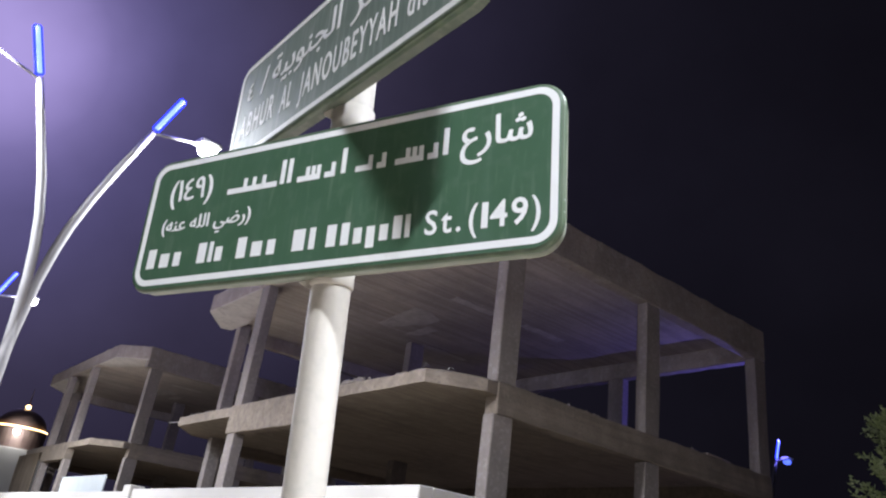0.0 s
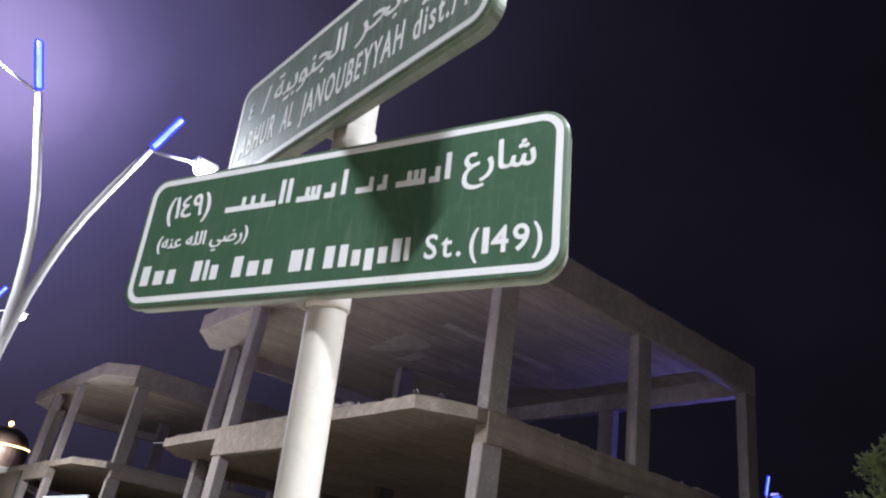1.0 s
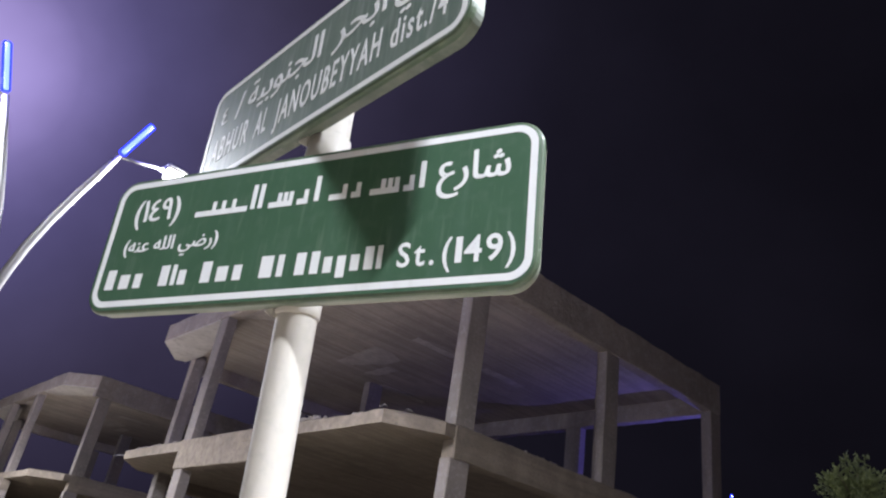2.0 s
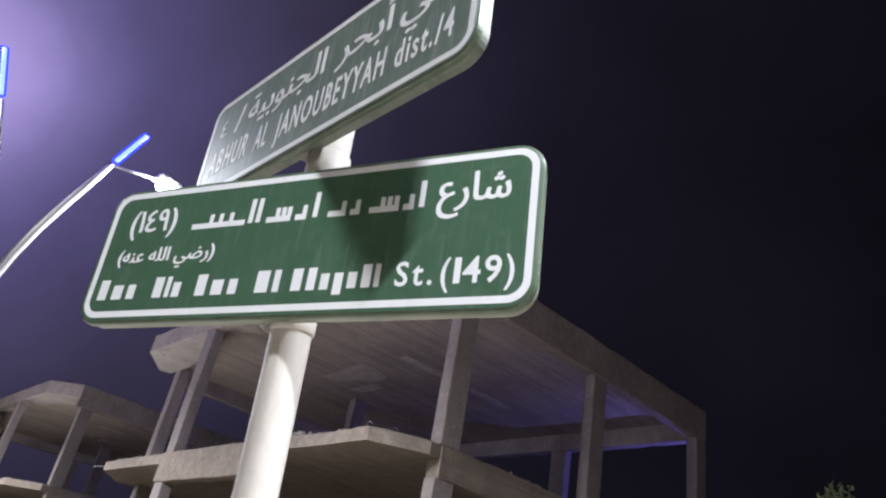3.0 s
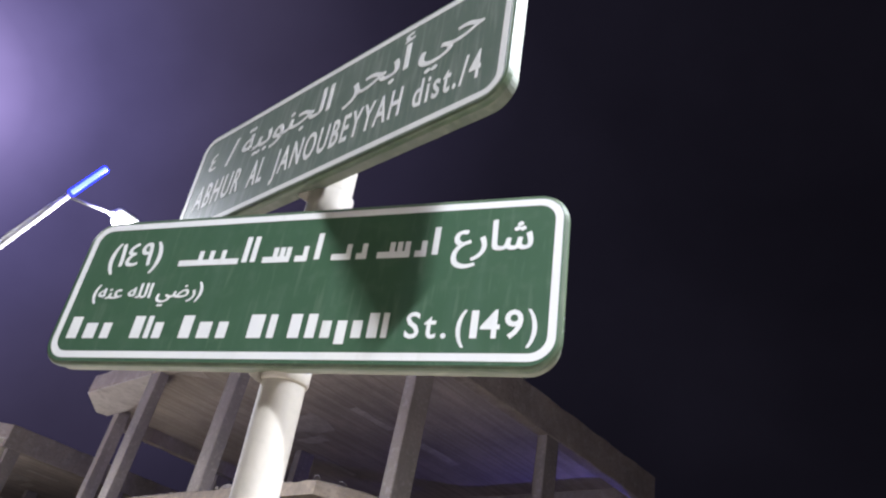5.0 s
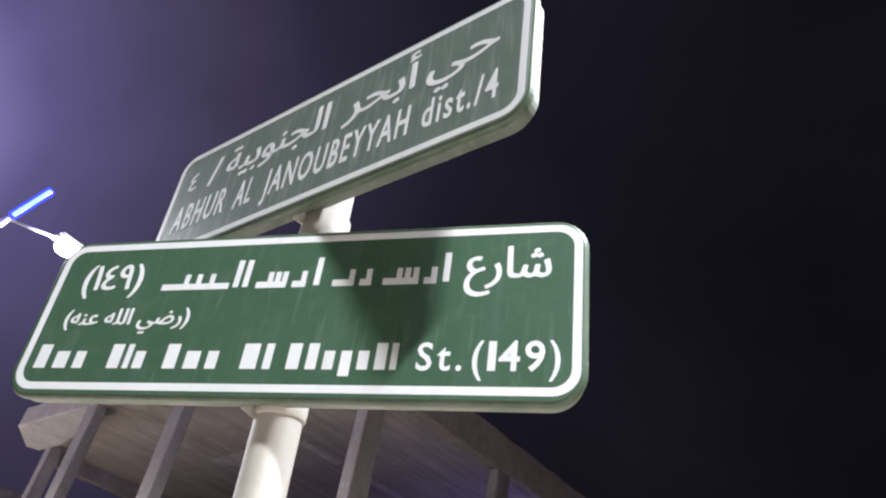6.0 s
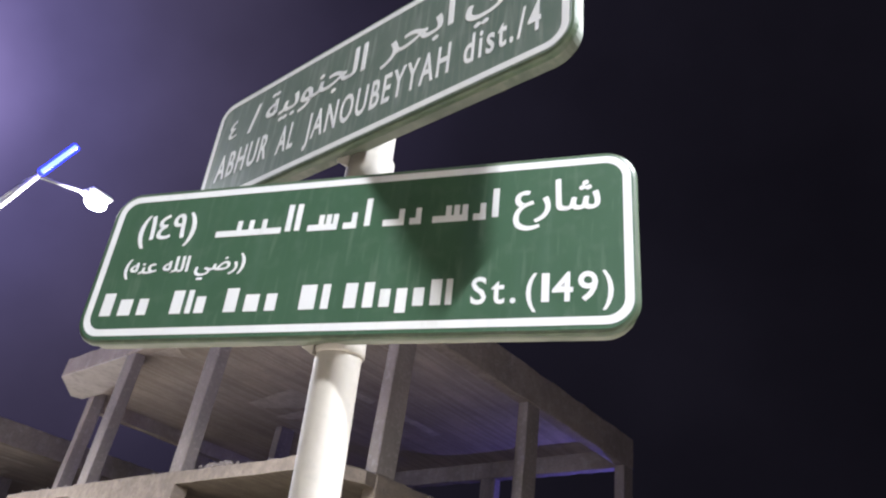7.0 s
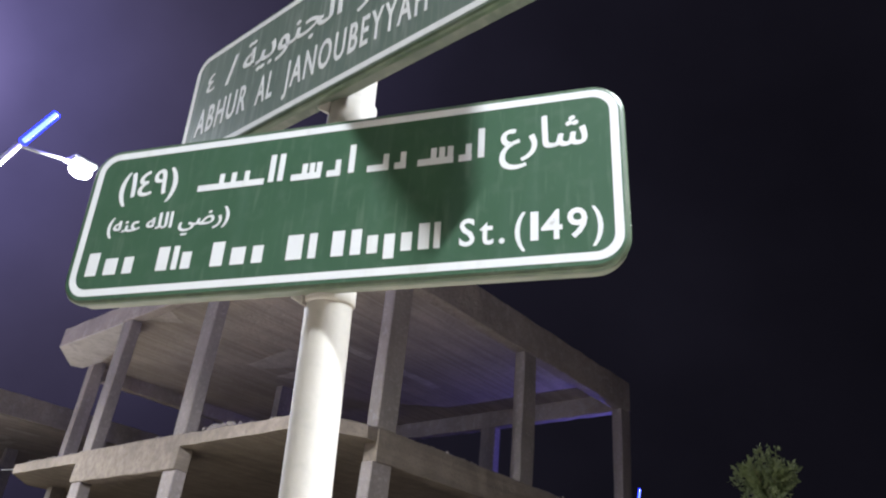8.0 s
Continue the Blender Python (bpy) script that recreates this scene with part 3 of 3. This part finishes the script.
district_panel = panel("district_panel", "dust-streaked green panel with white border and lettering", GREEN_HAZED, 0.4735, 0.1415, TRAY_OLIVE, (0.0095, 0.0105), (0.0, 0.0))
district_panel.matrix_basis = pose(-0.0305, 0.0034, 2.863, -0.2, -0.3, -22.45)
C, D = 2.771 - 2.860, 2.884 - 2.860
for text, x0, x1, base, cap, style in (
        ("ABHUR", -0.429, -0.249, C + 0.008, 0.067, 0), ("AL", -0.215, -0.162, C + 0.003, 0.067, 0), ("JANOUBEYYAH", -0.126, 0.241, C, 0.067, 0),
        ("dist./4", 0.272, 0.423, C - 0.002, 0.062, 0), ("/", -0.345, -0.313, D - 0.002, 0.07, 0), ("\u0664", -0.418, -0.387, D + 0.006, 0.05, 1),
        ("\uFE94\uFEF4\uFE91\uFEEE\uFEE8\uFEA0\uFEDF\uFE8D", -0.287, 0.021, D + 0.002, 0.07, 1),
        ("\uFEAE\uFEA4\uFE91\uFE83", 0.065, 0.244, D, 0.07, 1), ("\uFEF2\uFEA3", 0.267, 0.417, D, 0.07, 1)):
    if style:
        letters(text, x0, x1, base, cap, district_panel, Y_INK, WHITE, bold=0.0018)
    else:
        letters(text, x0, x1, base, cap, district_panel, Y_INK, WHITE, 0.015, track=1.22)


# ---- far corner beside the villas ----
gate = thing("gatehouse", pose(-39.15, 24.33, 0.3, 0, 0, 56), "white gatehouse with a dark dome and warm rim light", "building")
part("wall", box(-2.3, 1.75, -1.7, 1.7, -0.3, 4.9, 0.03), RENDERED, gate)
bm = bmesh.new()
bmesh.ops.create_cone(bm, cap_ends=True, segments=32, radius1=1.35, radius2=1.35, depth=1.1, matrix=pose(0, 0, 5.45))
part("drum", bm, DOME_METAL, gate)
bm = bmesh.new()
bmesh.ops.create_uvsphere(bm, u_segments=36, v_segments=20, radius=1.0, matrix=Matrix.LocRotScale((0, 0, 6.1), None, (1.25, 1.25, 1.0)))
bmesh.ops.delete(bm, geom=[q for q in bm.verts if q.co.z < 6.05], context="VERTS")
part("dome", bm, DOME_METAL, gate, "dark metal dome", smooth=True)
bm = bmesh.new()
bmesh.ops.create_cone(bm, cap_ends=True, segments=36, radius1=1.36, radius2=1.36, depth=0.05, matrix=pose(0, 0, 6.04))
part("rim_light", bm, WARM_GLOW, gate, "warm glowing rim")
part("finial", tube([(0, 0, 7.05), (0, 0, 7.2), (0, 0, 7.6), (0, 0, 8.3)], [0.07, 0.05, 0.03, 0.01], 10), DOME_METAL, gate)
bm = bmesh.new()
bmesh.ops.create_icosphere(bm, subdivisions=2, radius=0.14, matrix=pose(0, 0, 7.25))
part("finial_light", bm, WARM_GLOW, gate, "warm finial light")
bm = bmesh.new()
bmesh.ops.create_icosphere(bm, subdivisions=2, radius=0.15, matrix=pose(-0.1, -1.95, 5.7))
globe = part("globe_lamp", bm, LENS_GLOW, gate, "white globe lamp")
globe.visible_shadow = False
bulb = bpy.data.lights.new("globe_light", "POINT")
bulb.energy, bulb.color, bulb.shadow_soft_size = 11.0, (0.92, 0.95, 1.0), 0.12
bulb_ob = new("globe_light", bulb)
bulb_ob.parent, bulb_ob.matrix_basis = gate, pose(-0.1, -1.95, 5.7)


def on_plot(name, label, category, bm, mat, group="", smooth=False):
    ob = new(name, finish(name, bm, mat, smooth))
    ob.matrix_basis = PLOT
    return tagged(ob, label, category, group)


BOARD = material("white_board", (0.42, 0.455, 0.455), 0.5, spots=[(3, 4, 0.45, 0.75, (0.35, 0.38, 0.38), 0.6)])
SACKING = material("brown_sacking", (0.33, 0.27, 0.20), 0.95, streaks=[((6, 6, 0.3), 0.45, 0.65, (0.18, 0.14, 0.10), 0.8)], bump=0.4)

# white board propped up over the far wall
board = thing("site_board", PLOT, "plain white site board standing behind the boundary wall", "board")
part("panel", box(5.62, 5.66, 20.3, 24.5, 2.2, 3.02, 0.006), BOARD, board)
for b in (20.6, 22.4, 24.2):
    part("leg", box(5.665, 5.72, b, b + 0.05, 0, 2.95, 0.004), STEEL, board)
gate_pillar = on_plot("gate_pillar", "white rendered gate pillar in the boundary wall", "pillar", box(5.24, 5.56, 16.92, 17.38, 0, 2.68, 0.02), RENDERED)

# sacking that hangs under the far villa's floor
bm = bmesh.new()
cols, rows = 46, 6
grid = [[bm.verts.new((6.55 + 0.05 * math.sin(i * 1.9) + 0.03 * math.sin(i * 0.7 + j), 33.2 + 3.6 * i / (cols - 1), 1.0 + 3.27 * j / (rows - 1))) for j in range(rows)] for i in range(cols)]
for i in range(cols - 1):
    for j in range(rows - 1):
        bm.faces.new((grid[i][j], grid[i + 1][j], grid[i + 1][j + 1], grid[i][j + 1]))
bmesh.ops.solidify(bm, geom=bm.faces[:], thickness=0.01)
on_plot("sacking_screen", "brown sacking screen hung under a concrete floor", "screen", bm, SACKING, smooth=True)

# rubble and wire on the first floor's edge
rng = random.Random(4)
bm = bmesh.new()
for k in range(170):
    pick = rng.random()
    if pick < 0.45:
        a, b, r = 6.46 + abs(rng.gauss(0.06, 0.09)), rng.gauss(10.8, 0.22), rng.uniform(0.015, 0.06)
    elif pick < 0.75:
        a, b, r = 6.47 + abs(rng.gauss(0.05, 0.10)), rng.uniform(8.9, 18.4), rng.uniform(0.01, 0.035)
    else:
        a, b, r = rng.choice((9.0, 9.8, 12.6, 13.4)) + rng.gauss(0, 0.3), 8.2 + abs(rng.gauss(0.05, 0.06)), rng.uniform(0.01, 0.04)
    bmesh.ops.create_icosphere(bm, subdivisions=1, radius=r, matrix=Matrix.LocRotScale((a, b, Z_FLOOR + r * 0.4), Euler((rng.random() * 6, rng.random() * 6, rng.random() * 6)), (1, rng.uniform(0.6, 1.6), rng.uniform(0.4, 0.8))))
rubble = on_plot("rubble", "loose concrete rubble along the open floor's edge", "rubble", bm, COLUMN)
rubble["kind"] = "stuff"
for a, b, bend in ((6.47, 8.80, 0.05), (6.78, 8.60, 0.08)):
    pts = [(a, b, Z_FLOOR - 0.01), (a + 0.01, b - 0.02, Z_FLOOR + 0.05), (a + 0.03, b - 0.05, Z_FLOOR + 0.07), (a + 0.05, b - 0.05 - bend, Z_FLOOR + 0.02)]
    on_plot("bent_rod", "short bent steel rod sticking out of a concrete floor", "steel rod", tube(pts, [0.0038] * 4, 6), STEEL, "steel rods")

for a, b, out in ((6.52, 18.54, 0.85), (6.60, 18.66, 0.42)):
    pts = [(a + 0.05, b - 0.1, Z_FLOOR - 0.10), (a, b + 0.3 * out, Z_FLOOR - 0.10), (a - 0.02, b + out, Z_FLOOR - 0.07)]
    on_plot("straight_rod", "straight steel rod sticking out of a floor slab's corner", "steel rod", tube(pts, [0.010] * 3, 6), STEEL, "steel rods")

# loose plank on the open floor's edge
bm = box(13.15, 14.05, 8.22, 8.36, Z_FLOOR + 0.005, Z_FLOOR + 0.045, 0.004)
bmesh.ops.transform(bm, verts=bm.verts[:], matrix=Matrix.Translation((13.6, 8.29, 0)) @ Matrix.Rotation(radians(4), 4, "Z") @ Matrix.Translation((-13.6, -8.29, 0)))
PLANK = material("grey_plank", (0.38, 0.32, 0.25), 0.85, streaks=[((1.5, 25, 25), 0.4, 0.7, (0.24, 0.19, 0.14), 0.8)])
on_plot("plank", "weathered loose plank lying on the concrete floor's edge", "plank", bm, PLANK)

# ---- small tree beside the plot ----
tree = thing("tree", pose(1.37, 8.15, 0), "slim young street tree with a tufted green crown", "tree")
part("trunk", tube([(0.05, 0.02, 0), (0.03, 0.0, 1.0), (-0.01, 0.02, 2.1), (0.02, 0.0, 3.0), (0.0, 0.0, 3.72)], [0.055, 0.045, 0.036, 0.024, 0.008], 10), BARK, tree, smooth=True)
rng = random.Random(9)


def leafy_limb(bm, base, way, length, leaves):
    """Leaves set close round a limb that starts at base, each a folded blade."""
    for k in range(leaves):
        f = (k + rng.random()) / leaves
        p = base + way * length * f + Vector([rng.gauss(0, 0.018) for _ in range(3)])
        d = (way * rng.uniform(0.4, 1.3) + Vector([rng.gauss(0, 0.6) for _ in range(3)])).normalized()
        side = d.cross(Vector((rng.uniform(-1, 1), rng.uniform(-1, 1), rng.uniform(-1, 1)))).normalized()
        n, w = rng.uniform(0.045, 0.085), rng.uniform(0.010, 0.017)
        lift = d.cross(side) * w * 0.5
        a, b, c, e = (bm.verts.new(q) for q in (p, p + d * n * 0.45 + side * w + lift, p + d * n, p + d * n * 0.45 - side * w + lift))
        bm.faces.new((a, b, c))
        bm.faces.new((a, c, e))


crown = bmesh.new()
twigs = bmesh.new()
for z0, count, reach, spread in ((3.52, 46, 0.50, 1.05), (3.25, 30, 0.46, 1.35), (2.85, 46, 0.66, 1.5), (2.45, 36, 0.62, 1.6)):
    for k in range(count):
        az, tilt = k * 2.39996 + rng.uniform(-0.3, 0.3), spread * math.sqrt((k + 0.5) / count) * rng.uniform(0.85, 1.1)
        way = Vector((math.cos(az) * math.sin(tilt), math.sin(az) * math.sin(tilt), math.cos(tilt)))
        base = Vector((0.0, 0.0, z0 + rng.uniform(-0.08, 0.08)))
        length = reach * rng.uniform(0.72, 1.08)
        leafy_limb(crown, base + way * 0.08, way, length - 0.08, 52)
        if k % 4 == 0:
            e = base + way * length * 0.85
            rod = tube([base, (base + e) / 2 + Vector((0, 0, 0.01)), e], [0.009, 0.006, 0.003], 5)
            me = finish("limbs", rod, BARK)
            twigs.from_mesh(me)
            bpy.data.meshes.remove(me)
part("limbs", twigs, BARK, tree)
part("crown", crown, LEAF, tree, "tufted green leaves")
